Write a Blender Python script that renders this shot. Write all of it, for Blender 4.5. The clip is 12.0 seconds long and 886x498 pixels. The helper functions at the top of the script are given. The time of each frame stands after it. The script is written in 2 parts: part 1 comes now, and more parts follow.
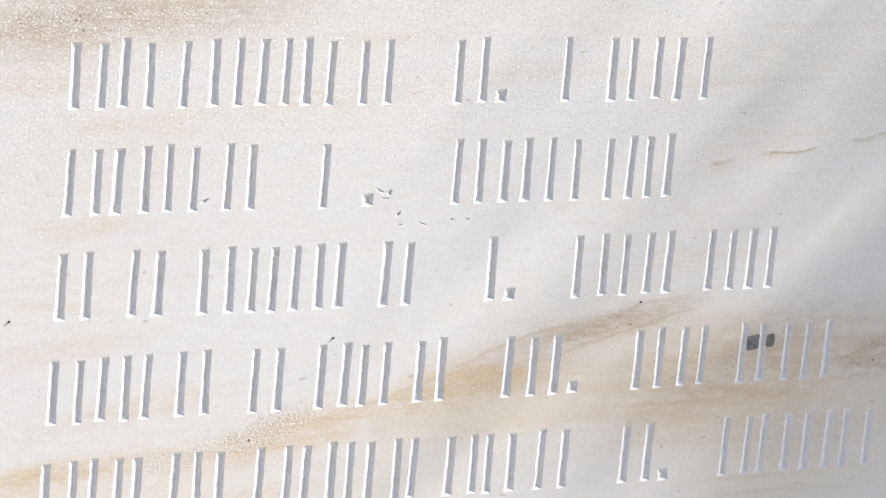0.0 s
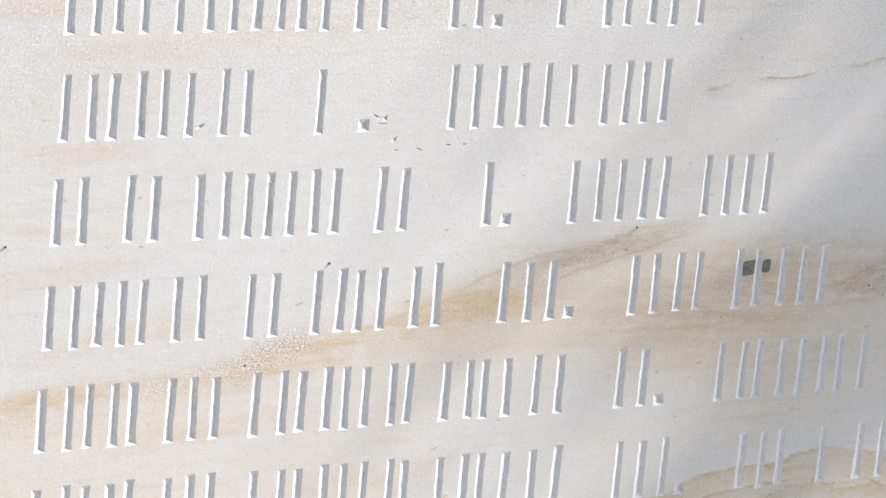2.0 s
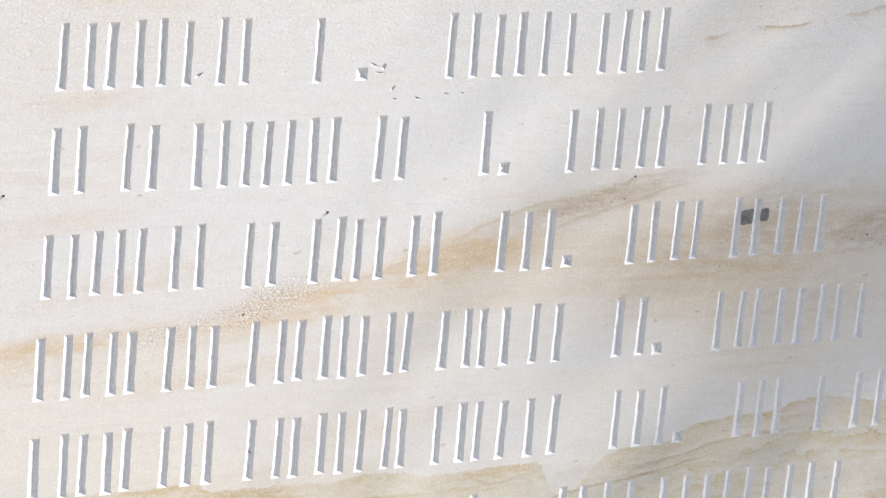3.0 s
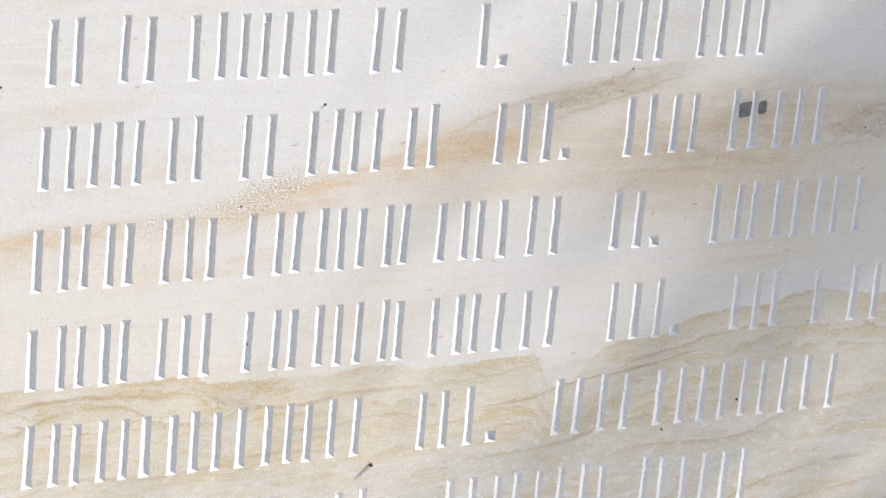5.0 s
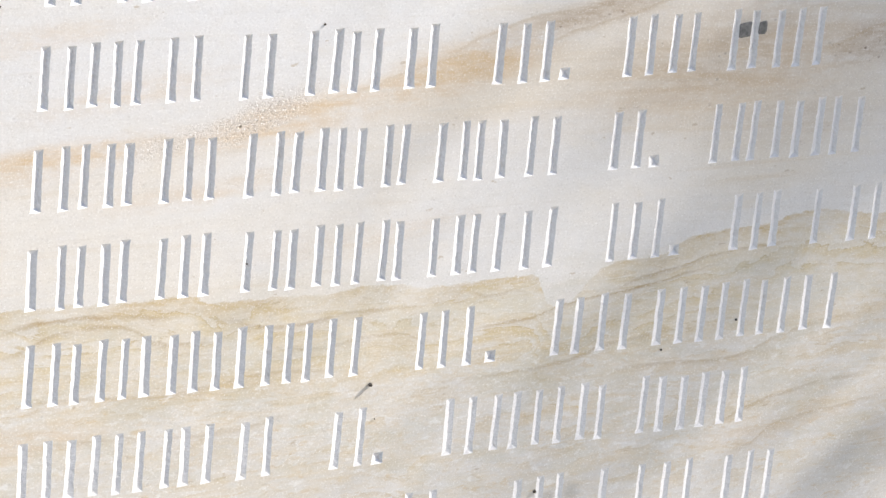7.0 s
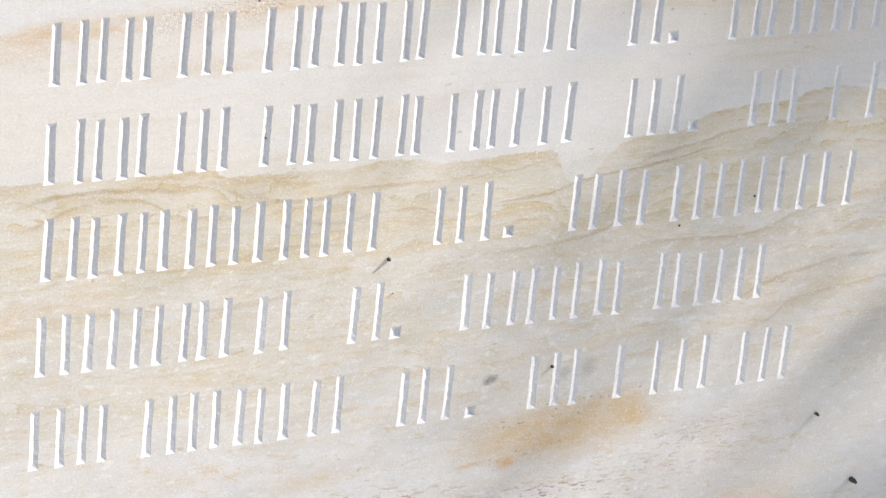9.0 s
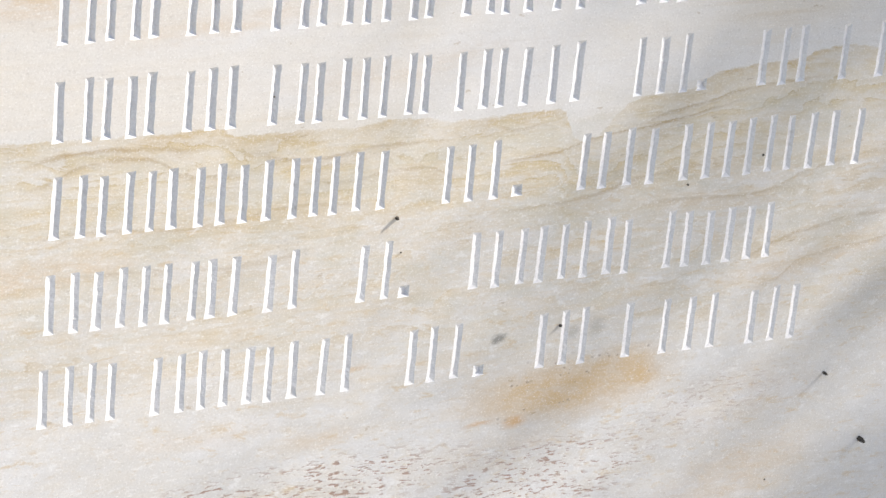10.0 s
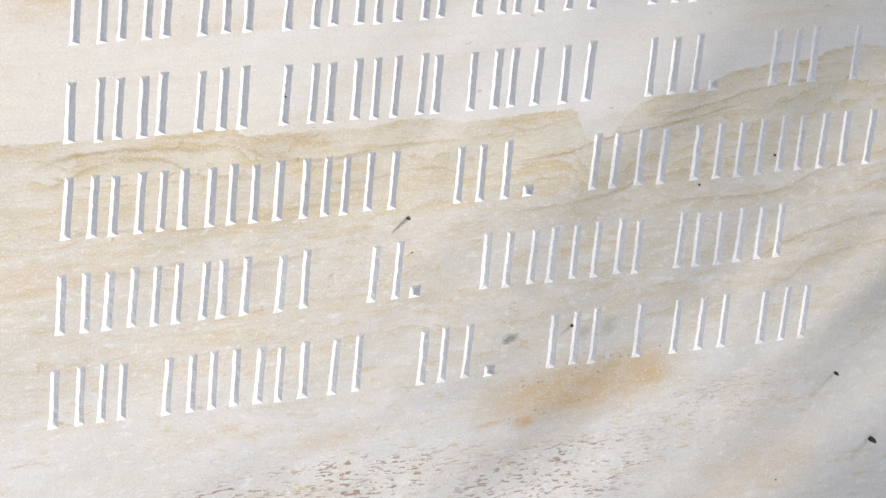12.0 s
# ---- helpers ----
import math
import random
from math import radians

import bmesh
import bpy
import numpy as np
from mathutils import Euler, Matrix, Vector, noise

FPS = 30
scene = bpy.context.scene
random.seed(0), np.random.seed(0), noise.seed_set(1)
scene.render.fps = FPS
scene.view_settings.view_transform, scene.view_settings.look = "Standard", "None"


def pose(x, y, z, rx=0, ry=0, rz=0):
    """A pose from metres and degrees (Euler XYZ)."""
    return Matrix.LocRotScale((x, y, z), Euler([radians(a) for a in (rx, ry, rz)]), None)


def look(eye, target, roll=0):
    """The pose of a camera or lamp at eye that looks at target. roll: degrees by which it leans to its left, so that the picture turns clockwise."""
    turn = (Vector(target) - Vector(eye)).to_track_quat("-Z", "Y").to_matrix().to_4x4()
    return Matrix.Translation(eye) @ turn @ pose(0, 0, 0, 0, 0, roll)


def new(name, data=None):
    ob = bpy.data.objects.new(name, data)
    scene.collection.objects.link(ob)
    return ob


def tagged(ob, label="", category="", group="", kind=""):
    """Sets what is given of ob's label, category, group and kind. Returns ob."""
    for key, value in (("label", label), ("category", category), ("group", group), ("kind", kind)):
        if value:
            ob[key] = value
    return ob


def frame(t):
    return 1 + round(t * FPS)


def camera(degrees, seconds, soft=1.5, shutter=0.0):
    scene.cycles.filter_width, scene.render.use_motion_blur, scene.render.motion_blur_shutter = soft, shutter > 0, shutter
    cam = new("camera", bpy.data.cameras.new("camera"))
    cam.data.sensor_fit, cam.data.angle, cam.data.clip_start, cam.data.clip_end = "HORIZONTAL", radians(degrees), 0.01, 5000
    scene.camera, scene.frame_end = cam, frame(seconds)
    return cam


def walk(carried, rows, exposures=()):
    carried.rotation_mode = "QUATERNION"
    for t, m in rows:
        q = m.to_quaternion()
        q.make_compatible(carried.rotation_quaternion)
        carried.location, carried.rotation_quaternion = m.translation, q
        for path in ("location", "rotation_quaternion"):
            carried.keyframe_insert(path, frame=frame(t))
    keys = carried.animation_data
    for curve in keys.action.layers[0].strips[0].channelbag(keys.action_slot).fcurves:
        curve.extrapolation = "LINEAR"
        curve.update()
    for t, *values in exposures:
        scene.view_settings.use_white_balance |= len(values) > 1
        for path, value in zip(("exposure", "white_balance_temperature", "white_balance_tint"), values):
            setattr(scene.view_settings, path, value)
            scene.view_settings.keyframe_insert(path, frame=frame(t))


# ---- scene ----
from mathutils.geometry import delaunay_2d_cdt

# ---------------------------------------------------------------- camera
# A long lens on a fixed spot beside the stone, tilting slowly down the carved lines.
cam = camera(14.89, 12.0, soft=1.5)
EYE = (-0.7813, -1.9653, 1.60)
ROWS = [  # seconds, turn to the right, pitch, roll
    (0.0, 28.378, -14.012, -5.250), (0.5, 28.434, -14.396, -5.272), (1.0, 28.487, -14.749, -5.282),
    (1.5, 28.529, -15.001, -5.300), (2.0, 28.566, -15.260, -5.312), (2.5, 28.628, -15.720, -5.333),
    (3.0, 28.678, -16.118, -5.365), (4.8, 28.880, -17.765, -5.495), (5.0, 28.899, -17.925, -5.503),
    (5.5, 28.940, -18.300, -5.516), (6.0, 28.983, -18.630, -5.545), (6.5, 29.005, -18.833, -5.566),
    (6.7, 29.018, -19.010, -5.575), (8.3, 29.080, -20.433, -5.735), (8.5, 29.052, -20.702, -5.757),
    (9.0, 28.931, -21.402, -5.800), (9.5, 28.888, -21.993, -5.820), (10.0, 28.855, -22.107, -5.825),
    (10.5, 28.807, -22.134, -5.795), (11.0, 28.762, -22.137, -5.775), (11.5, 28.708, -22.128, -5.775),
    (12.0, 28.649, -22.126, -5.766),
]
EXPOSURES = [(t, e, 6525, 12.0) for t, e in ((0.0, 0.97), (1.0, 0.88), (2.0, 0.90), (3.0, 0.94), (5.0, 0.94), (5.5, 0.88), (6.0, 0.96), (6.5, 1.01), (9.0, 0.98), (10.5, 1.00), (11.5, 0.94), (12.0, 0.95))]
walk(cam, [(t, pose(*EYE, 90 + p, 0, -y) @ pose(0, 0, 0, 0, 0, -r)) for t, y, p, r in ROWS], EXPOSURES)

# ---------------------------------------------------------------- light
SUN = Vector((0.735, -0.20, 0.648)).normalized()      # towards the sun, almost along the stone's face
world = bpy.data.worlds.new("sky")
scene.world = world
world.use_nodes = True
sky = world.node_tree.nodes.new("ShaderNodeTexSky")
sky.sky_type, sky.sun_disc = "NISHITA", False
sky.sun_elevation = math.asin(SUN.z)
sky.sun_rotation = math.atan2(SUN.x, SUN.y)
world.node_tree.links.new(sky.outputs[0], world.node_tree.nodes["Background"].inputs[0])
world.node_tree.nodes["Background"].inputs[1].default_value = 0.087
lamp = bpy.data.lights.new("sun", "SUN")
lamp.energy, lamp.angle, lamp.color = 5.0, radians(0.53), (1.0, 0.95, 0.88)
new("sun", lamp).matrix_world = look(SUN * 30, (0, 0, 0))

# ---------------------------------------------------------------- node arithmetic for materials


class Val:
    """A number in a node tree, with arithmetic."""

    def __init__(self, tree, sock):
        self.tree, self.sock = tree, sock

    def op(self, kind, *others, clamp=False):
        n = self.tree.nodes.new("ShaderNodeMath")
        n.operation, n.use_clamp = kind, clamp
        for slot, v in zip(n.inputs, (self, *others)):
            if isinstance(v, Val):
                self.tree.links.new(v.sock, slot)
            else:
                slot.default_value = v
        return Val(self.tree, n.outputs[0])

    def __add__(self, o): return self.op("ADD", o)
    def __sub__(self, o): return self.op("SUBTRACT", o)
    def __mul__(self, o): return self.op("MULTIPLY", o)
    def __truediv__(self, o): return self.op("DIVIDE", o)
    def clip(self): return self.op("ADD", 0.0, clamp=True)

    def ramp(self, a, b, lo=0.0, hi=1.0):
        n = self.tree.nodes.new("ShaderNodeMapRange")
        n.interpolation_type = "SMOOTHSTEP"
        self.tree.links.new(self.sock, n.inputs[0])
        for i, v in enumerate((a, b, lo, hi)):
            n.inputs[i + 1].default_value = v
        return Val(self.tree, n.outputs[0])


class Kit:
    """A material with helpers for its textures, in metres of the world."""

    def __init__(self, name):
        self.mat = bpy.data.materials.new(name)
        self.mat.use_nodes = True
        self.tree = self.mat.node_tree
        self.bsdf = self.tree.nodes["Principled BSDF"]
        self.place = self.tree.nodes.new("ShaderNodeNewGeometry").outputs["Position"]

    def mapped(self, scale, shift=(0, 0, 0), turn=(0, 0, 0), kind="POINT", src=None):
        n = self.tree.nodes.new("ShaderNodeMapping")
        n.vector_type = kind
        n.inputs["Location"].default_value = shift
        n.inputs["Rotation"].default_value = [radians(a) for a in turn]
        n.inputs["Scale"].default_value = scale
        self.tree.links.new(src or self.place, n.inputs["Vector"])
        return n.outputs[0]

    def axis(self, i):
        n = self.tree.nodes.new("ShaderNodeSeparateXYZ")
        self.tree.links.new(self.place, n.inputs[0])
        return Val(self.tree, n.outputs[i])

    def noise(self, scale, detail=4.0, rough=0.55, warp=0.0, turn=(0, 0, 0), shift=(0, 0, 0), colour=False, src=None):
        n = self.tree.nodes.new("ShaderNodeTexNoise")
        n.inputs["Scale"].default_value = 1.0
        n.inputs["Detail"].default_value, n.inputs["Roughness"].default_value = detail, rough
        n.inputs["Distortion"].default_value = warp
        self.tree.links.new(self.mapped(scale, shift, turn, src=src), n.inputs["Vector"])
        return n.outputs["Color"] if colour else Val(self.tree, n.outputs["Fac"])

    def cells(self, scale, turn=(0, 0, 0), src=None):
        n = self.tree.nodes.new("ShaderNodeTexVoronoi")
        n.inputs["Scale"].default_value = 1.0
        self.tree.links.new(self.mapped(scale, turn=turn, src=src), n.inputs["Vector"])
        return Val(self.tree, n.outputs["Distance"])

    def blot(self, u, v, ru, rv, tilt, src):
        """A soft ellipse on the stone's face: 1 in its middle, 0 at its rim."""
        m = self.mapped((ru, 1.0, rv), (u, 0, v), (0, -tilt, 0), "TEXTURE", src)
        flat = self.tree.nodes.new("ShaderNodeVectorMath")
        flat.operation = "MULTIPLY"
        self.tree.links.new(m, flat.inputs[0])
        flat.inputs[1].default_value = (1, 0, 1)
        n = self.tree.nodes.new("ShaderNodeVectorMath")
        n.operation = "LENGTH"
        self.tree.links.new(flat.outputs[0], n.inputs[0])
        return Val(self.tree, n.outputs["Value"]).ramp(1.0, 0.15)

    def course(self, along, points):
        """The height at which a line of the stone runs, from (along, height) pairs."""
        lo, hi = min(p[1] for p in points) - 0.01, max(p[1] for p in points) + 0.01
        n = self.tree.nodes.new("ShaderNodeFloatCurve")
        marks = [((x + 0.2) / 1.2, (z - lo) / (hi - lo)) for x, z in points]
        marks = [(0.0, marks[0][1])] + marks + [(1.0, marks[-1][1])]
        line = n.mapping.curves[0].points
        line[0].location, line[1].location = marks[0], marks[-1]
        for m in marks[1:-1]:
            line.new(*m)
        n.mapping.update()
        self.tree.links.new(((along + 0.2) / 1.2).sock, n.inputs["Value"])
        return Val(self.tree, n.outputs[0]) * (hi - lo) + lo

    def mix(self, a, b, fac):
        n = self.tree.nodes.new("ShaderNodeMix")
        n.data_type = "RGBA"
        for slot, v in ((n.inputs[0], fac), (n.inputs[6], a), (n.inputs[7], b)):
            if isinstance(v, Val):
                self.tree.links.new(v.sock, slot)
            elif isinstance(v, tuple):
                slot.default_value = (*v, 1)
            elif isinstance(v, float):
                slot.default_value = v
            else:
                self.tree.links.new(v, slot)
        return n.outputs[2]

    def finish(self, colour, rough=0.8, height=None, depth=0.0005, strength=1.0):
        if isinstance(colour, tuple):
            self.bsdf.inputs["Base Color"].default_value = (*colour, 1)
        else:
            self.tree.links.new(colour, self.bsdf.inputs["Base Color"])
        if isinstance(rough, Val):
            self.tree.links.new(rough.sock, self.bsdf.inputs["Roughness"])
        else:
            self.bsdf.inputs["Roughness"].default_value = rough
        if height is not None:
            n = self.tree.nodes.new("ShaderNodeBump")
            n.inputs["Strength"].default_value, n.inputs["Distance"].default_value = strength, depth
            self.tree.links.new(height.sock, n.inputs["Height"])
            self.tree.links.new(n.outputs[0], self.bsdf.inputs["Normal"])
        return self.mat


# ---------------------------------------------------------------- materials
BASE = 0.8643          # height of the fifth line's foot, from which the stone's marks are placed
UMBER = (0.40, 0.31, 0.22)
PALE, COOL, CREAM = (0.645, 0.63, 0.61), (0.635, 0.63, 0.625), (0.67, 0.625, 0.555)
OCHRE, RUST, BROWN, GREY = (0.54, 0.425, 0.27), (0.53, 0.31, 0.12), (0.36, 0.27, 0.16), (0.26, 0.25, 0.225)
WARM_BLOTS = [   # along, above the fifth line, half length, half height, tilt, strength
    (0.31, 0.082, 0.130, 0.028, 15, 1.05), (0.19, 0.055, 0.140, 0.020, 12, 0.95), (0.01, 0.034, 0.120, 0.016, 8, 0.95),
    (0.54, 0.070, 0.170, 0.060, 8, 0.75), (0.12, -0.303, 0.090, 0.014, 3, 0.25), (0.215, -0.316, 0.050, 0.012, 4, 0.45),
    (0.00, -0.165, 0.080, 0.018, 2, 0.75), (0.57, -0.33, 0.120, 0.040, 12, 0.30), (0.62, -0.215, 0.10, 0.016, 8, 0.40),
    (0.58, -0.39, 0.10, 0.04, 15, 0.55), (0.36, -0.345, 0.10, 0.02, 6, 0.35), (0.30, 0.300, 0.14, 0.014, 3, 0.22), (-0.02, 0.30, 0.08, 0.02, 5, 0.35), (0.02, 0.20, 0.07, 0.012, 6, 0.35), (0.05, 0.27, 0.09, 0.010, 4, 0.25),
    (0.00, 0.118, 0.100, 0.013, 8, 0.40), (0.06, 0.076, 0.110, 0.016, 10, 0.45), (0.12, 0.005, 0.120, 0.014, 7, 0.35), (0.25, -0.035, 0.140, 0.014, 6, 0.30),
]
BROAD_BLOTS = [(0.42, 0.075, 0.26, 0.075, 9, 1.0), (0.12, 0.040, 0.20, 0.040, 9, 0.6), (0.60, 0.05, 0.16, 0.09, 8, 0.8), (0.02, 0.25, 0.14, 0.05, 4, 0.5), (0.03, 0.34, 0.20, 0.04, 2, 0.8)]
UMBER_BLOTS = [(0.53, 0.088, 0.170, 0.050, 9, 0.42), (0.60, 0.03, 0.10, 0.03, 6, 0.30), (0.05, 0.344, 0.180, 0.030, 2, 0.80), (-0.02, 0.332, 0.10, 0.030, 2, 0.85), (0.42, 0.119, 0.105, 0.016, 13, 0.90), (0.652, 0.086, 0.050, 0.026, 15, 1.0),
               (0.49, -0.295, 0.03, 0.012, 30, 0.35)]
ORANGE_BLOTS = [(0.415, -0.300, 0.120, 0.034, 2, 1.0), (0.455, -0.290, 0.065, 0.028, 6, 0.9), (0.475, -0.292, 0.038, 0.026, 4, 1.0)]
RUST_BLOTS = [(0.374, -0.322, 0.015, 0.008, 3, 0.80), (0.345, -0.320, 0.018, 0.004, 6, 0.60), (0.238, -0.262, 0.016, 0.004, 6, 0.35)]
GREY_BLOTS = [(0.356, -0.253, 0.0090, 0.0060, 12, 1.15), (0.418, -0.254, 0.011, 0.008, 30, 0.45), (0.438, -0.251, 0.010, 0.012, 30, 0.40),
              (0.545, 0.100, 0.022, 0.014, 10, 0.30)]
PIT_BLOTS = [(0.160, 0.056, 0.060, 0.017, 22, 1.0), (0.02, 0.338, 0.13, 0.020, 2, 0.45), (0.10, 0.042, 0.05, 0.012, 14, 0.5)]
SCAR_BLOTS = [(0.40, -0.375, 0.130, 0.046, 8, 1.0), (0.20, -0.355, 0.200, 0.032, 3, 1.0), (0.54, -0.328, 0.11, 0.034, 15, 0.30)]

BAND_RIM = [   # upper edge of the layered band: along, above the fifth line
    (-0.018, -0.067), (0.032, -0.068), (0.075, -0.070), (0.116, -0.069), (0.137, -0.075), (0.173, -0.075), (0.215, -0.076), (0.258, -0.073),
    (0.313, -0.077), (0.350, -0.076), (0.384, -0.075), (0.396, -0.092), (0.410, -0.102), (0.424, -0.093), (0.436, -0.080), (0.455, -0.071),
    (0.495, -0.067), (0.514, -0.057), (0.548, -0.052), (0.585, -0.051), (0.609, -0.043), (0.685, -0.050),
]
VEINS = [   # course, thickness, strength
    ([(0.323, -0.115), (0.348, -0.112), (0.380, -0.109), (0.409, -0.102), (0.431, -0.098), (0.471, -0.093), (0.524, -0.083), (0.558, -0.078)], 0.0009, 0.95),
    ([(-0.03, -0.086), (0.016, -0.078), (0.050, -0.078), (0.120, -0.083)], 0.0016, 0.95),
    ([(-0.03, -0.104), (0.011, -0.091), (0.056, -0.085), (0.098, -0.102), (0.15, -0.104)], 0.0013, 0.80),
    ([(0.125, -0.086), (0.156, -0.090), (0.192, -0.097), (0.247, -0.091), (0.310, -0.092)], 0.0014, 0.75),
    ([(0.170, -0.110), (0.215, -0.116), (0.268, -0.110), (0.320, -0.121)], 0.0012, 0.60),
    ([(0.330, -0.083), (0.355, -0.088), (0.372, -0.086), (0.390, -0.090)], 0.0010, 0.70),
    ([(0.436, -0.081), (0.446, -0.092), (0.470, -0.086), (0.505, -0.080), (0.56, -0.069), (0.62, -0.066)], 0.0011, 0.75),
    ([(0.30, -0.146), (0.320, -0.151), (0.358, -0.150), (0.417, -0.145), (0.46, -0.134), (0.54, -0.128)], 0.0013, 0.65),
    ([(0.43, -0.163), (0.466, -0.156), (0.496, -0.154), (0.548, -0.156), (0.60, -0.143), (0.70, -0.128)], 0.0014, 0.60),
    ([(0.53, -0.212), (0.578, -0.199), (0.623, -0.188), (0.706, -0.179)], 0.0014, 0.70),
    ([(0.56, -0.235), (0.61, -0.214), (0.66, -0.206), (0.72, -0.200)], 0.0012, 0.60),
    ([(-0.04, -0.142), (0.03, -0.136), (0.10, -0.140), (0.19, -0.131), (0.27, -0.137)], 0.0014, 0.50),
    ([(-0.04, -0.176), (0.04, -0.168), (0.13, -0.172), (0.24, -0.160)], 0.0016, 0.45),
    ([(0.28, 0.092), (0.320, 0.103), (0.360, 0.116), (0.420, 0.125), (0.475, 0.137)], 0.0014, 0.55),
    ([(0.36, 0.098), (0.400, 0.106), (0.450, 0.118), (0.500, 0.128)], 0.0012, 0.65),
    ([(0.17, 0.062), (0.23, 0.071), (0.29, 0.088), (0.34, 0.094)], 0.0014, 0.45),
    ([(0.60, 0.083), (0.630, 0.088), (0.655, 0.098), (0.690, 0.102)], 0.0016, 0.75),
    ([(0.485, 0.2335), (0.497, 0.2345), (0.510, 0.2360)], 0.0016, 0.90),
    ([(0.525, 0.2400), (0.550, 0.2405), (0.580, 0.2425)], 0.0008, 0.95),
    ([(0.600, 0.2480), (0.626, 0.2515), (0.650, 0.2540)], 0.0010, 0.70),
]


def stone_material(name):
    k = Kit(name)
    # the face's own marks are laid out from the foot of the fifth line, with uneven rims
    warp = k.tree.nodes.new("ShaderNodeVectorMath")
    warp.operation = "MULTIPLY_ADD"
    k.tree.links.new(k.noise((26, 26, 60), 5, 0.65, colour=True), warp.inputs[0])
    warp.inputs[1].default_value = (0.034, 0.0, 0.017)
    k.tree.links.new(k.mapped((1, 1, 1), (-0.017, 0, -BASE - 0.0085)), warp.inputs[2])
    w = warp.outputs[0]
    u, v = k.axis(0), k.axis(2) - BASE

    def sum_of(blots):
        total = None
        for *b, s in blots:
            m = k.blot(*b, w) * s
            total = m if total is None else total.op("MAXIMUM", m)
        return total

    cloud = k.noise((3.0, 3.0, 9.0), 4, 0.6, 0.4, (0, -7, 0))
    streak = k.noise((5.0, 5.0, 70.0), 5, 0.62, 0.5, (0, -7, 0), (3, 0, 1))
    fine = k.noise((14.0, 14.0, 260.0), 4, 0.6, 0.3, (0, -9, 0), (7, 0, 2))
    grain = k.noise((900, 900, 900), 2, 0.6)
    speck = k.noise((620, 620, 680), 2, 0.7)
    upper = v.ramp(0.0, 0.14).op("MAXIMUM", v.ramp(-0.15, -0.26) * 0.8)
    col = k.mix(k.mix(PALE, COOL, upper), CREAM, cloud.ramp(0.40, 0.62) * (upper * -0.4 + 0.8) * v.ramp(-0.36, -0.18, 0.55, 1.0))
    col = k.mix(col, OCHRE, (streak.ramp(0.52, 0.72) * cloud.ramp(0.36, 0.58)) * 0.30)

    smudge = k.noise((34, 34, 62), 5, 0.68, 0.3, (0, -9, 0), (8, 0, 4)).ramp(0.42, 0.62)
    warmth = v.ramp(-0.12, -0.26) * 0.55 + 0.30
    col = k.mix(col, (0.66, 0.56, 0.40), smudge * warmth * 0.24)

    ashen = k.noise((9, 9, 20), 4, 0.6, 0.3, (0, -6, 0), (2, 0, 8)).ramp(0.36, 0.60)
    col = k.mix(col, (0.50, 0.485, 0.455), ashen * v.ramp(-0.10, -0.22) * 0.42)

    freckle = k.noise((70, 70, 150), 4, 0.7, 0.2, (0, -12, 0), (3, 0, 3)).ramp(0.56, 0.68)
    col = k.mix(col, (0.52, 0.40, 0.235), freckle * (v.ramp(-0.10, -0.22) * 0.40 + 0.10) * (smudge * 0.7 + 0.3))

    # the layered band: an uneven upper rim, and below it layers that begin sharply and fade downwards
    wobble = (k.noise((42, 42, 95), 6, 0.72) - 0.5) * 0.014
    below = k.course(u, BAND_RIM) + wobble - v
    band = below.ramp(0.0, 0.0025) * below.ramp(0.100, 0.045)
    swirl = k.noise((9, 9, 30), 5, 0.62, 0.9, (0, -5, 0))
    layer = (below * 62.0 + swirl * 4.6).op("FRACT")
    fade = layer.ramp(0.0, 0.05) * layer.ramp(0.85, 0.05)
    line = layer.ramp(0.0, 0.05) * layer.ramp(0.17, 0.06)
    patchy = k.noise((12, 12, 34), 4, 0.62, 0.0, (0, -6, 0), (4, 0, 9)).ramp(0.38, 0.60)
    fleck = k.noise((60, 60, 190), 5, 0.72, 0.2, (0, -8, 0), (6, 0, 6)).ramp(0.40, 0.62)
    under = below.ramp(0.0, 0.0012) * below.ramp(0.020, 0.001)
    col = k.mix(col, (0.56, 0.45, 0.25), band * (fleck * 0.24 + fade * patchy * 0.55 + 0.16))
    col = k.mix(col, BROWN, band * line * patchy * (fleck * 0.50 + 0.14))
    col = k.mix(col, (0.46, 0.335, 0.165), under * (patchy * 0.55 + 0.18) * (fleck * 0.45 + 0.45))
    # weaker, slanting layers in the stone under the band
    lower = v.ramp(-0.09, -0.14) * v.ramp(-0.31, -0.22)
    slant = ((v - u * 0.13) * -38.0 + k.noise((6, 6, 22), 5, 0.62, 0.8, (0, -6, 0), (5, 0, 2)) * 5.0).op("FRACT")
    faint = slant.ramp(0.0, 0.05) * slant.ramp(0.75, 0.05)
    thin = slant.ramp(0.0, 0.05) * slant.ramp(0.14, 0.06)
    col = k.mix(col, (0.56, 0.435, 0.245), lower * (faint * patchy * 0.34 + fleck * 0.22 + streak.ramp(0.42, 0.68) * 0.20))
    col = k.mix(col, BROWN, lower * thin * patchy * fleck * 0.34)
    # single veins
    broken = k.noise((45, 45, 90), 4, 0.7, 0.0, (0, -8, 0), (1, 0, 6)).ramp(0.30, 0.52)
    veins = None
    for course, thick, strength in VEINS:
        off = (k.course(u, course) + wobble * 0.6 - v) / thick
        shape = off.ramp(-1.0, 0.3) * (off.ramp(2.6, 0.6) * 0.75 + off.ramp(9.0, 0.8) * 0.25)
        x0, x1 = course[0][0], course[-1][0]
        shape = shape * u.ramp(x0, x0 + (x1 - x0) * 0.25) * u.ramp(x1, x1 - (x1 - x0) * 0.25) * strength
        veins = shape if veins is None else veins.op("MAXIMUM", shape)
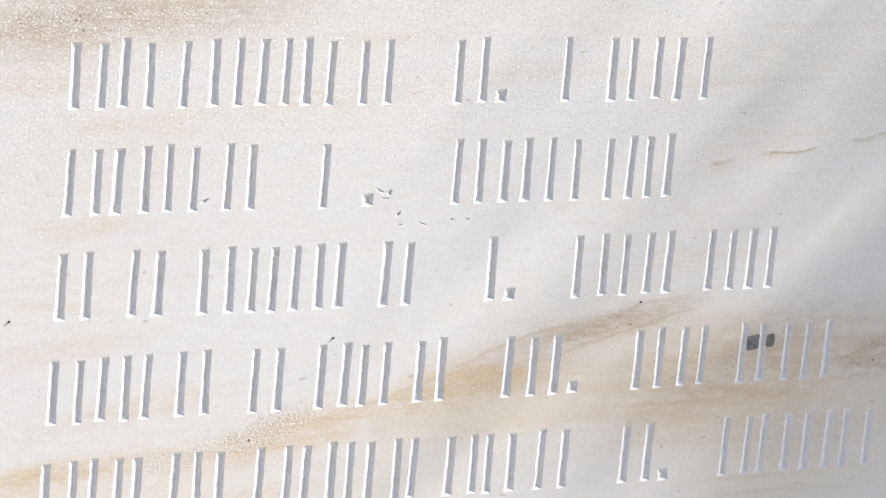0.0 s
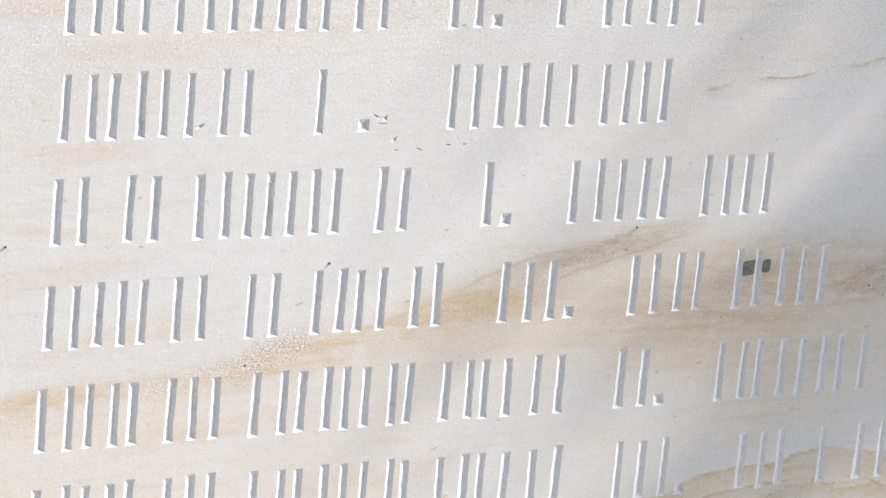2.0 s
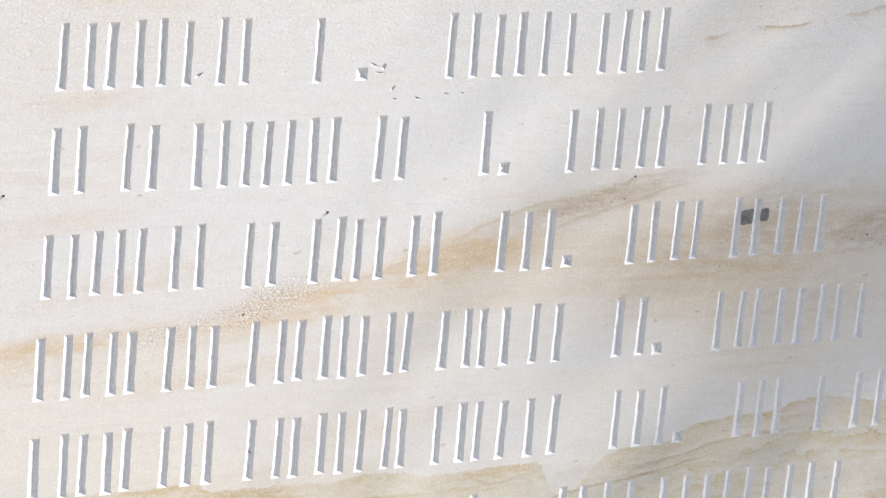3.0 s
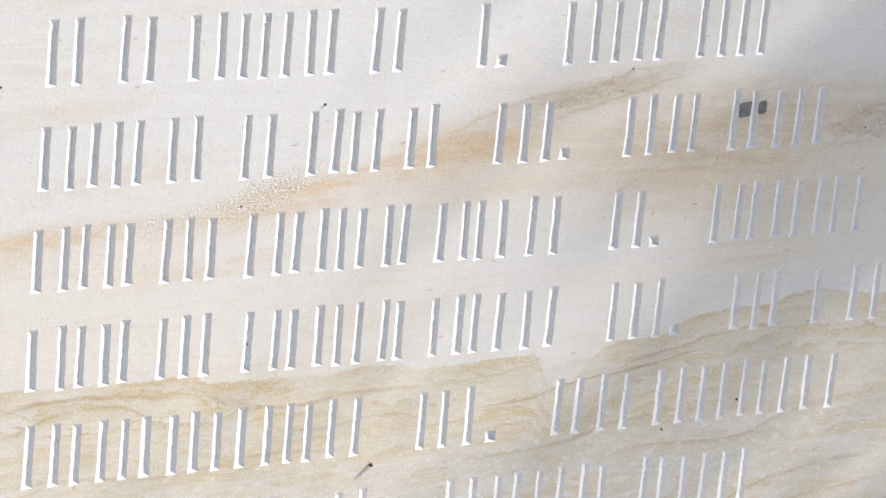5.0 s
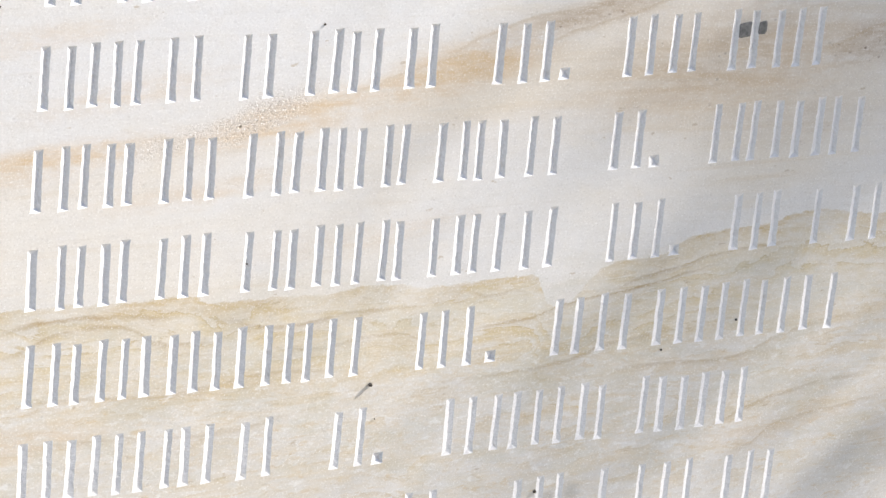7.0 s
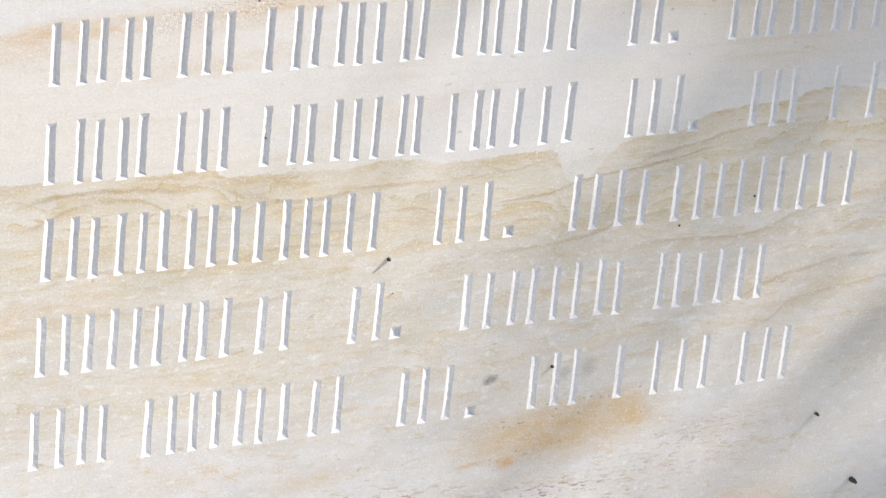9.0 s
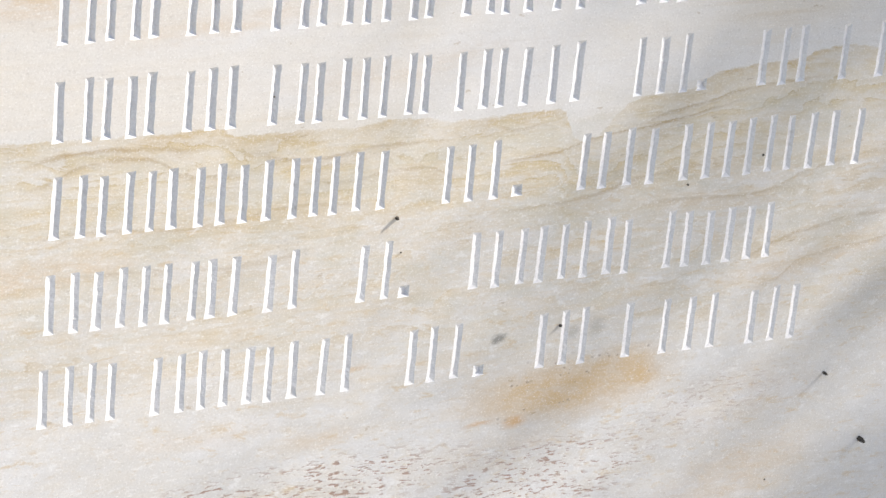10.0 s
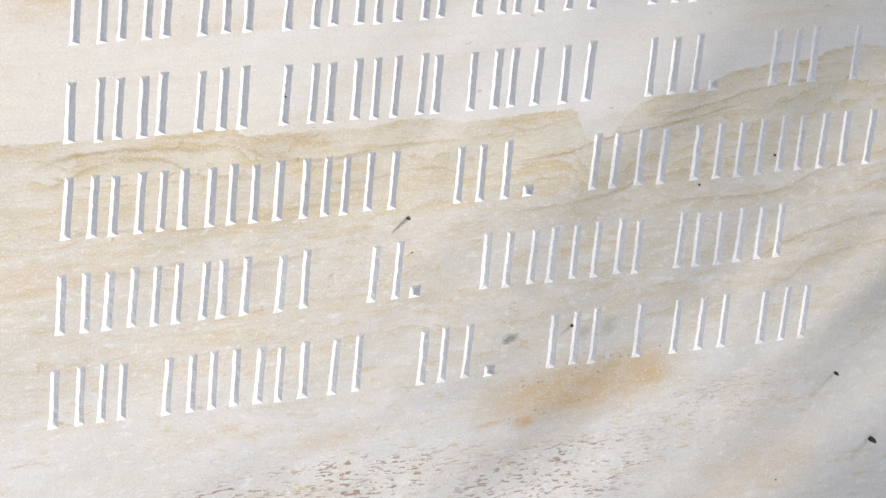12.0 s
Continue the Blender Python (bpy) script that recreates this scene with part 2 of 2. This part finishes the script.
    col = k.mix(col, (0.38, 0.275, 0.145), veins * (broken * 0.72 + 0.08))
    # olive-grey mottling over the band, and short ochre and white flecks from the band downwards
    olive = k.noise((16, 16, 34), 5, 0.66, 0.3, (0, -7, 0), (7, 0, 7)).ramp(0.44, 0.62)
    col = k.mix(col, (0.47, 0.455, 0.375), olive * v.ramp(-0.05, -0.09) * v.ramp(-0.30, -0.20) * 0.34)
    dabs = k.noise((48, 48, 150), 5, 0.70, 0.4, (0, -13, 0), (3, 0, 5)).ramp(0.545, 0.66)
    where = k.noise((11, 11, 26), 3, 0.6, 0.0, (0, -8, 0), (9, 0, 4)).ramp(0.40, 0.56)
    col = k.mix(col, (0.54, 0.385, 0.175), dabs * where * v.ramp(-0.08, -0.16) * 0.50)
    chalk = k.noise((85, 85, 170), 4, 0.68, 0.2, (0, -10, 0), (6, 0, 1)).ramp(0.55, 0.66)
    col = k.mix(col, (0.74, 0.735, 0.72), chalk * v.ramp(-0.06, -0.16) * 0.50)
    col = k.mix(col, (0.60, 0.505, 0.375), sum_of(BROAD_BLOTS) * (cloud.ramp(0.30, 0.60) * 0.25 + streak.ramp(0.30, 0.70) * 0.20 + 0.08))
    mottle = k.noise((75, 75, 130), 5, 0.72, 0.0, (0, -10, 0), (2, 0, 3)).ramp(0.34, 0.64)
    col = k.mix(col, (0.57, 0.41, 0.235), sum_of(WARM_BLOTS) * (streak.ramp(0.32, 0.68) * 0.50 + fleck * 0.30 + mottle * 0.30).clip())
    col = k.mix(col, UMBER, sum_of(UMBER_BLOTS) * (streak.ramp(0.34, 0.64) * 0.35 + fleck * 0.45 + mottle * 0.35).clip())
    col = k.mix(col, (0.55, 0.375, 0.175), sum_of(ORANGE_BLOTS) * (mottle * 0.45 + 0.48))
    col = k.mix(col, RUST, sum_of(RUST_BLOTS))
    col = k.mix(col, GREY, sum_of(GREY_BLOTS))

    # pitted and scarred places
    dash = k.noise((110, 110, 470), 2, 0.55, 0.2, (0, -16, 0), (1, 0, 5))
    pits = sum_of(PIT_BLOTS)
    crumb = k.noise((420, 420, 760), 3, 0.62, 0.3, (0, -14, 0), (2, 0, 2))
    pit = pits * crumb.ramp(0.50, 0.60) * k.noise((90, 90, 130), 3, 0.6).ramp(0.34, 0.52)
    long_dash = k.noise((75, 75, 300), 3, 0.65, 0.5, (0, -20, 0), (4, 0, 2))
    scar = dash.ramp(0.56, 0.61) * k.noise((40, 40, 80), 2, 0.5).ramp(0.43, 0.53)
    scar = scar.op("MAXIMUM", long_dash.ramp(0.57, 0.62) * k.noise((26, 26, 60), 2, 0.5, 0.0, (0, 0, 0), (3, 0, 7)).ramp(0.40, 0.52))
    scar = scar * (sum_of(SCAR_BLOTS) * 1.6).clip()
    stray = k.noise((70, 70, 120), 2, 0.5, 0.0, (0, -14, 0), (9, 0, 9)).ramp(0.69, 0.73) * dash.ramp(0.42, 0.55)
    col = k.mix(col, (0.56, 0.47, 0.38), pits * 0.30)
    col = k.mix(col, (0.32, 0.25, 0.19), pit * 0.55)
    col = k.mix(col, (0.27, 0.145, 0.095), scar * 0.80)
    dots = k.cells((150, 150, 190), (0, -12, 0)).ramp(0.26, 0.14) * k.noise((45, 45, 60), 3, 0.6, 0.0, (0, 0, 0), (5, 0, 1)).ramp(0.52, 0.60)
    stained = (sum_of(UMBER_BLOTS) + sum_of(ORANGE_BLOTS)).clip() * 0.95 + 0.10
    col = k.mix(col, BROWN, stray * 0.55)
    col = k.mix(col, (0.20, 0.15, 0.11), dots * stained)
    # grain: pale crystals and darker dust
    col = k.mix(col, (0.44, 0.41, 0.37), mottle * 0.13)
    coarse = v.ramp(0.18, 0.30) * 0.7 + 0.75 + pits * 1.2
    col = k.mix(col, (0.82, 0.81, 0.79), speck.ramp(0.55, 0.70) * coarse * 0.68)
    col = k.mix(col, (0.36, 0.34, 0.31), speck.ramp(0.45, 0.30) * coarse * 0.42)
    col = k.mix(col, (0.46, 0.42, 0.36), fine.ramp(0.55, 0.80) * 0.25)
    height = grain * coarse * 0.16 + speck * coarse * 0.24 + mottle * 0.18 + fine * 0.20 - dots * 0.2 - pit * 1.9 - scar * 0.5
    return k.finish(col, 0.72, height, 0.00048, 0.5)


def cut_material(name):
    """Freshly cut stone inside the letters: paler, chalky, with tool marks."""
    k = Kit(name)
    speck = k.noise((500, 500, 500), 3, 0.65)
    marks = k.noise((120, 120, 900), 3, 0.6)
    col = k.mix((0.74, 0.73, 0.725), (0.66, 0.645, 0.635), speck.ramp(0.35, 0.65))
    col = k.mix(col, (0.50, 0.47, 0.43), k.noise((40, 40, 60), 3, 0.6).ramp(0.58, 0.75) * 0.5)
    return k.finish(col, 0.78, speck * 0.6 + marks * 0.5 + k.noise((160, 160, 260), 3, 0.6) * 1.2, 0.0006, 0.6)


def plain_material(name, dark, light, scale, rough=0.85, depth=0.002):
    k = Kit(name)
    n = k.noise((scale, scale, scale), 5, 0.6)
    big = k.noise((scale / 9, scale / 9, scale / 9), 3, 0.5)
    return k.finish(k.mix(dark, light, (n * 0.6 + big * 0.4).ramp(0.35, 0.65)), rough, n, depth, 0.6)


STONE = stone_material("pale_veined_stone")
CUT = cut_material("cut_stone")
DARK = plain_material("dark_filler", (0.09, 0.088, 0.084), (0.20, 0.194, 0.185), 260, 0.8, 0.0005)
BUD = plain_material("dry_bud", (0.025, 0.022, 0.018), (0.085, 0.072, 0.056), 500, 0.8, 0.0003)
GRAVEL = plain_material("gravel", (0.20, 0.185, 0.16), (0.42, 0.40, 0.36), 60, 0.95, 0.01)
BARK = plain_material("bark", (0.05, 0.035, 0.025), (0.16, 0.12, 0.09), 18, 0.95, 0.01)
LEAF = plain_material("leaf", (0.035, 0.07, 0.018), (0.07, 0.12, 0.03), 6, 0.6, 0.001)


def mesh_of(name, verts, faces, material, smooth=False):
    me = bpy.data.meshes.new(name)
    me.from_pydata(verts, [], faces)
    me.materials.append(material)
    if smooth:
        me.polygons.foreach_set("use_smooth", [True] * len(me.polygons))
    me.update()
    return me


def part(name, me, parent, label=""):
    ob = new(name, me)
    ob.parent = parent
    return tagged(ob, label) if label else ob


# ---------------------------------------------------------------- ground
def ground():
    verts = [(-300, -300, 0), (300, -300, 0), (300, 300, 0), (-300, 300, 0)]
    tagged(new("ground", mesh_of("ground", verts, [(0, 1, 2, 3)], GRAVEL)),
           "pale grey gravel ground round the stone", "ground", kind="structure")


ground()

# ---------------------------------------------------------------- the carved stone
PITCH, TALL = 0.07, 0.0445
LINES = [   # line, strokes, stops: millimetres from the left margin
    (1, [4, 22, 37, 55, 79, 100, 117, 134, 151, 166, 183, 208, 226, 279, 298, 362, 398, 414, 434, 451, 473], [312]),
    (2, [4, 23, 37, 57, 73, 91, 115, 132, 185, 284, 302, 321, 338, 357, 377, 403, 420, 435, 451], [218]),
    (3, [3, 21, 53, 71, 103, 122, 138, 153, 169, 187, 202, 236, 253, 318, 386, 407, 424, 443, 459, 494, 512, 528, 545], [333]),
    (4, [2, 20, 36, 53, 67, 92, 110, 145, 163, 194, 212, 226, 243, 269, 286, 338, 358, 376, 443, 461, 480, 496, 530, 547, 568, 585, 603], [391]),
    (5, [1, 20, 34, 52, 65, 92, 109, 125, 154, 175, 188, 208, 222, 237, 258, 270, 299, 318, 330, 348, 371, 390, 440, 459, 524, 543, 556, 577, 594, 613, 628, 648], [474]),
    (6, [1, 22, 35, 53, 66, 94, 111, 126, 157, 178, 191, 211, 226, 241, 261, 273, 301, 320, 333, 352, 375, 394, 446, 465, 484, 551, 569, 585, 622, 655, 675], [500]),
    (7, [2, 21, 36, 55, 71, 87, 107, 123, 140, 158, 178, 194, 209, 227, 246, 298, 316, 336, 408, 425, 446, 465, 494, 513, 531, 549, 567, 584, 603, 623, 645], [355]),
    (8, [2, 20, 36, 54, 71, 87, 107, 121, 138, 165, 184, 237, 256, 327, 345, 365, 381, 400, 418, 438, 453, 489, 505, 524, 541, 559, 576], [271]),
    (9, [1, 20, 36, 51, 84, 103, 119, 136, 154, 170, 189, 212, 231, 283, 300, 319, 390, 409, 425, 463, 495, 517, 537, 572, 591, 609], [339]),
]
CHIPS = [   # along, above the fifth line, length, height, tilt
    (0.2285, 0.2205, 0.009, 0.0020, -25), (0.236, 0.219, 0.006, 0.0028, 60), (0.2335, 0.2150, 0.010, 0.0012, -5),
    (0.244, 0.204, 0.006, 0.0020, 45), (0.246, 0.1965, 0.004, 0.0012, 0), (0.263, 0.1965, 0.007, 0.0014, -22),
    (0.285, 0.199, 0.005, 0.0011, 0), (0.297, 0.199, 0.004, 0.0011, 0), (0.101, 0.217, 0.008, 0.0020, 30),
    (0.156, 0.178, 0.005, 0.0012, 0),
    (0.146, 0.050, 0.004, 0.0020, 40),
]
chance = random.Random(7)


def stroke_outline(x, z0, tall, width):
    """The lip of one upright carved stroke, counter-clockwise from its lower left, a little uneven."""
    lean = chance.uniform(-0.0008, 0.0008)
    steps = 12
    left, right = [], []
    for i in range(steps + 1):
        f = i / steps
        half = width / 2 * (1.0 + 0.16 * max(0, 1 - f * 7) - 0.04 * f)
        rough = 0.00030 if 0 < i < steps else 0.0004
        left.append((x + lean * f - half + chance.uniform(-rough, rough), z0 + tall * f))
        right.append((x + lean * f + half + chance.uniform(-rough, rough), z0 + tall * f))
    left[0] = (left[0][0], z0 - chance.uniform(0.0, 0.0008))
    right[-1] = (right[-1][0], right[-1][1] + chance.uniform(0.0, 0.0008))
    return left, right


def groove(left, right, depth, end, keel=0.62):
    """The walls of a carved stroke: two flanks that meet in a keel, and a sloping end at top and foot."""
    n = len(left)
    z_lo, z_hi = left[0][1] + end, left[-1][1] - end * 0.8
    verts = [(x, 0, z) for x, z in left] + [(x, 0, z) for x, z in right]
    for i, (a, b) in enumerate(zip(left, right)):
        mid, f = a[0] + (b[0] - a[0]) * keel, i / (n - 1)
        verts.append((mid + chance.uniform(-0.0003, 0.0003), depth * chance.uniform(0.92, 1.08), z_lo + (z_hi - z_lo) * f))
    faces = []
    for i in range(n - 1):
        faces += [(i, 2 * n + i, 2 * n + i + 1, i + 1), (n + i, n + i + 1, 2 * n + i + 1, 2 * n + i)]
    faces += [(0, n, 2 * n), (n - 1, 3 * n - 1, 2 * n - 1)]
    return verts, faces


def carved_stone():
    stone = new("memorial_slab", None)
    tagged(stone, "pale veined memorial stone slab carved with lines of lettering", "memorial stone")
    cuts = []                                   # (lip loop, verts, faces, name)
    for line, strokes, stops in LINES:
        foot = BASE - (line - 5) * PITCH
        deep = 0.0025 - 0.0017 * min(1, max(0, (line - 4.5) / 3.5))      # the lower lines are cut more shallowly
        for mm in strokes:
            z0 = foot + chance.uniform(-0.0009, 0.0006)
            l, r = stroke_outline(mm / 1000 + 0.002, z0, TALL + chance.uniform(-0.0015, 0.001), chance.uniform(0.0060, 0.0074))
            cuts.append((l, r, deep * chance.uniform(0.92, 1.08), 0.0036, "engraved_bar"))
        for mm in stops:
            l, r = stroke_outline(mm / 1000 + 0.002, foot, 0.0085, 0.0085)
            cuts.append((l, r, 0.0026, 0.0034, "engraved_stop"))
    for x, z, length, tall, tilt in CHIPS:
        l, r = [], []
        c, s = math.cos(radians(tilt)), math.sin(radians(tilt))
        for i in range(6):
            f = i / 5
            half = length / 2 * math.sin(math.pi * (0.12 + 0.76 * f)) * chance.uniform(0.7, 1.1)
            h = (f - 0.5) * tall
            l.append((x - half * c - h * s, BASE + z - half * s + h * c))
            r.append((x + half * c - h * s, BASE + z + half * s + h * c))
        cuts.append((l, r, 0.0012, 0.0002, "chip"))

    # the face, with an opening for every cut
    X0, X1, Z1, D, B = -0.16, 0.93, 1.42, 0.16, 0.006
    pts, loops = [], []
    for l, r, *_ in cuts:
        loop = l[:1] + r + l[:0:-1]
        loops.append(list(range(len(pts), len(pts) + len(loop))))
        pts += [Vector(p) for p in loop]
    rim = [(X0, 0.0), (X1, 0.0), (X1, Z1), (X0, Z1)]
    rim_ids = list(range(len(pts), len(pts) + 4))
    pts += [Vector(p) for p in rim]
    edges = [(rim_ids[i], rim_ids[(i + 1) % 4]) for i in range(4)]
    out_v, _, out_f, _, _, origin = delaunay_2d_cdt(pts, edges, loops, 0, 1e-6)
    verts = [(p.x, 0.0, p.y) for p in out_v]
    faces = [tuple(f) for f, o in zip(out_f, origin) if not o]
    # rounded arris, sides, top and back
    n = len(verts)
    for inset, y in ((0.0, 0.0), (B * 0.35, B * 0.3), (B, B), (B, D)):
        verts += [(X0 - inset, y, 0.0), (X1 + inset, y, 0.0), (X1 + inset, y, Z1 + inset), (X0 - inset, y, Z1 + inset)]
    for ring in range(3):
        for i in range(4):
            a, b = n + ring * 4 + i, n + ring * 4 + (i + 1) % 4
            faces.append((a, b, b + 4, a + 4)[::-1])
    faces.append(tuple(n + 12 + i for i in range(4)))
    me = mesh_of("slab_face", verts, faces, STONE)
    bm = bmesh.new()
    bm.from_mesh(me)
    bmesh.ops.remove_doubles(bm, verts=bm.verts, dist=1e-7)
    for f in bm.faces:
        if abs(f.normal.y) > 0.99 and f.calc_center_median().y < 0.001 and f.normal.y > 0:
            f.normal_flip()
    bm.to_mesh(me)
    bm.free()
    part("slab_body", me, stone)
    for l, r, depth, end, kind in cuts:
        v, f = groove(l, r, depth, end, 0.46 + 125 * max(0, depth - 0.0009) if kind != "chip" else 0.6)
        part(kind, mesh_of(kind, v, f, CUT if kind != "chip" else STONE), stone)
    # two smears of dark filler, either side of a stroke
    for x0, x1, z0, z1 in ((0.5345, 0.5455, 0.0935, 0.1055), (0.5510, 0.5585, 0.0955, 0.1055)):
        bm = bmesh.new()
        low, top = [], []
        mx, mz = (x0 + x1) / 2, (z0 + z1) / 2
        for i in range(14):
            a = i * math.tau / 14
            c, d = math.cos(a), math.sin(a)
            fx = mx + (x1 - x0) / 2 * math.copysign(abs(c) ** 0.35, c) * chance.uniform(0.88, 1.05)
            fz = mz + (z1 - z0) / 2 * math.copysign(abs(d) ** 0.35, d) * chance.uniform(0.88, 1.05) + (fx - mx) * 0.12
            low.append(bm.verts.new((fx, -0.0001, BASE + fz)))
            top.append(bm.verts.new((mx + (fx - mx) * 0.85, -0.0006 * chance.uniform(0.6, 1.2), BASE + mz + (fz - mz) * 0.85)))
        hub = bm.verts.new((mx, -0.0008, BASE + mz))
        for i in range(14):
            j = (i + 1) % 14
            bm.faces.new((low[i], low[j], top[j], top[i]))
            bm.faces.new((top[i], top[j], hub))
        bmesh.ops.recalc_face_normals(bm, faces=bm.faces)
        me = bpy.data.meshes.new("filler_smear")
        bm.to_mesh(me)
        bm.free()
        me.materials.append(DARK)
        part("filler_smear", me, stone, "smear of dark grey filler")
    return stone


carved_stone()

# ---------------------------------------------------------------- dry buds stuck to the face
BUDS = [   # along, above the fifth line, how far it stands out, thickness
    (0.262, -0.148, 0.0033, 0.0022), (0.691, -0.376, 0.0088, 0.0034), (0.648, -0.314, 0.0055, 0.0020), (0.406, -0.247, 0.0026, 0.0020),
    (0.203, 0.119, 0.0010, 0.0013), (0.564, -0.126, 0.0012, 0.0016), (0.501, -0.144, 0.0018, 0.0012), (0.268, -0.175, 0.0010, 0.0009),
    (0.159, -0.049, 0.0008, 0.0012), (0.442, 0.134, 0.0013, 0.0011), (-0.029, 0.141, 0.0010, 0.0014), (0.607, -0.401, 0.0010, 0.0010),
]


def bud(x, z, out, thick):
    """A withered bud: a knobbly foot on the stone that tapers to a dry tip."""
    bm = bmesh.new()
    rings = ((0.0, 0.58), (0.15, 0.66), (0.40, 0.62), (0.65, 0.50), (0.88, 0.34), (1.0, 0.12))
    rows = []
    for f, r in rings:
        rows.append([bm.verts.new((math.cos(a * math.tau / 8) * thick * r * chance.uniform(0.8, 1.2), -out * f + 0.0001,
                                   math.sin(a * math.tau / 8) * thick * r * chance.uniform(0.8, 1.2))) for a in range(8)])
    for a, b in zip(rows, rows[1:]):
        for i in range(8):
            bm.faces.new((a[i], a[(i + 1) % 8], b[(i + 1) % 8], b[i]))
    bm.faces.new(rows[-1])
    bm.faces.new(rows[0][::-1])
    bmesh.ops.recalc_face_normals(bm, faces=bm.faces)
    me = bpy.data.meshes.new("dry_bud")
    bm.to_mesh(me)
    bm.free()
    me.materials.append(BUD)
    ob = new("dry_bud", me)
    ob.location = (x, 0, BASE + z)
    tagged(ob, "tiny dark withered bud stuck to the pale stone face", "plant debris", "withered buds on the stone")


for b in BUDS:
    bud(*b)

# ---------------------------------------------------------------- an added, unseen tree: leaf sprays set to shade parts of the stone
SHADE = [   # along, above the fifth line, distance towards the sun, spread, leaves
    (0.67, 0.11, 4.6, 0.045, 50), (0.69, 0.07, 4.5, 0.045, 40), (0.64, 0.06, 4.9, 0.06, 30), (0.60, 0.01, 4.4, 0.08, 24), (0.54, 0.00, 4.8, 0.11, 24),
    (0.48, 0.00, 5.0, 0.11, 26), (0.42, -0.05, 5.0, 0.12, 22), (0.59, 0.08, 4.8, 0.07, 28), (0.62, -0.07, 4.7, 0.06, 14),
    (0.51, -0.07, 4.9, 0.11, 17), (0.57, -0.13, 4.3, 0.06, 10), (0.71, -0.20, 4.6, 0.05, 12), (0.60, 0.30, 5.1, 0.10, 34),
    (0.68, 0.28, 4.9, 0.09, 36), (0.50, -0.30, 4.9, 0.13, 27), (0.60, -0.35, 4.9, 0.05, 8), (0.43, -0.37, 5.2, 0.13, 27),
    (0.66, -0.29, 4.7, 0.05, 10), (0.50, -0.22, 5.0, 0.12, 16), (0.57, -0.25, 4.9, 0.12, 14),
    (0.712, -0.442, 4.2, 0.022, 190), (0.695, -0.430, 4.5, 0.016, 60), (0.735, -0.455, 4.4, 0.028, 120), (0.748, -0.428, 4.3, 0.022, 90),
    (0.80, -0.50, 4.4, 0.06, 160), (0.765, -0.420, 4.4, 0.022, 70), (0.690, -0.445, 4.5, 0.020, 60), (0.40, -0.24, 5.3, 0.13, 18), (0.36, 0.30, 5.4, 0.13, 18), (0.88, -0.44, 4.8, 0.12, 220), (0.78, 0.08, 5.0, 0.10, 170), (0.88, 0.35, 4.6, 0.14, 160),
]


ACROSS = (Vector((0, -1, 0)) + SUN * SUN.y).normalized()     # the flat side of the leaf sprays
ALONG = SUN.cross(ACROSS)


def added_shade_tree():
    tree = new("tree", None)
    root = Vector((4.9, 0.7, 0.0))
    tree.location = root
    tagged(tree, "broad-leaved green tree out of view, added to shade the stone", "tree")
    heads = [Vector((u, 0, BASE + v)) + SUN * d for u, v, d, *_ in SHADE]
    verts, faces = [], []

    def limb(points, r0, r1):
        start = len(verts)
        for i, p in enumerate(points):
            r = r0 + (r1 - r0) * i / (len(points) - 1)
            verts.extend((p.x + math.cos(a * math.tau / 9) * r, p.y + math.sin(a * math.tau / 9) * r, p.z) for a in range(9))
        for i in range(len(points) - 1):
            for a in range(9):
                k, m = start + i * 9, (a + 1) % 9
                faces.append((k + a, k + m, k + 9 + m, k + 9 + a))

    limb([Vector((0.03 * math.sin(i * 1.7), 0.03 * math.cos(i * 2.1), i * 0.55)) for i in range(8)], 0.16, 0.07)
    part("trunk", mesh_of("trunk", list(verts), list(faces), BARK, True), tree)
    crown_v, crown_f = [], []

    def leaf(p, size):
        turn = Euler([chance.uniform(-1.2, 1.2) for _ in range(2)] + [chance.uniform(0, 6.28)]).to_matrix()
        start = len(crown_v)
        for x, y, z in ((0, -1, 0), (0.45, -0.2, 0.12), (0.3, 0.5, 0.1), (0, 1, -0.1), (-0.3, 0.5, 0.1), (-0.45, -0.2, 0.12)):
            crown_v.append(tuple(p + turn @ Vector((x, y, z)) * size))
        crown_f.extend([(start, start + 1, start + 2, start + 3), (start, start + 3, start + 4, start + 5)])

    for head, (_, _, _, spread, count) in zip(heads, SHADE):
        verts.clear(), faces.clear()
        tip = head - root
        base = Vector((0, 0, 2.6 + 0.15 * chance.random()))
        limb([base.lerp(tip, f) + Vector((0, 0.15 * math.sin(f * 3.14), 0.1 * math.sin(f * 3.14))) for f in (0, 0.25, 0.5, 0.75, 0.97)], 0.04, 0.006)
        part("limb", mesh_of("limb", list(verts), list(faces), BARK, True), tree)
        for _ in range(count):
            leaf(tip + ALONG * chance.gauss(0, spread) + ACROSS * chance.gauss(0, spread * 0.22) + SUN * chance.gauss(0, spread), chance.uniform(0.012, 0.020))
    # the rest of the crown, away from the stone's sunlight
    for _ in range(46):
        c = Vector((chance.gauss(0.5, 0.7), max(-0.1, chance.gauss(0.6, 0.6)), chance.gauss(4.7, 0.6)))
        for _ in range(60):
            leaf(c + Vector([chance.gauss(0, 0.2) for _ in range(3)]), chance.uniform(0.03, 0.05))
    part("crown", mesh_of("crown", crown_v, crown_f, LEAF), tree)


added_shade_tree()
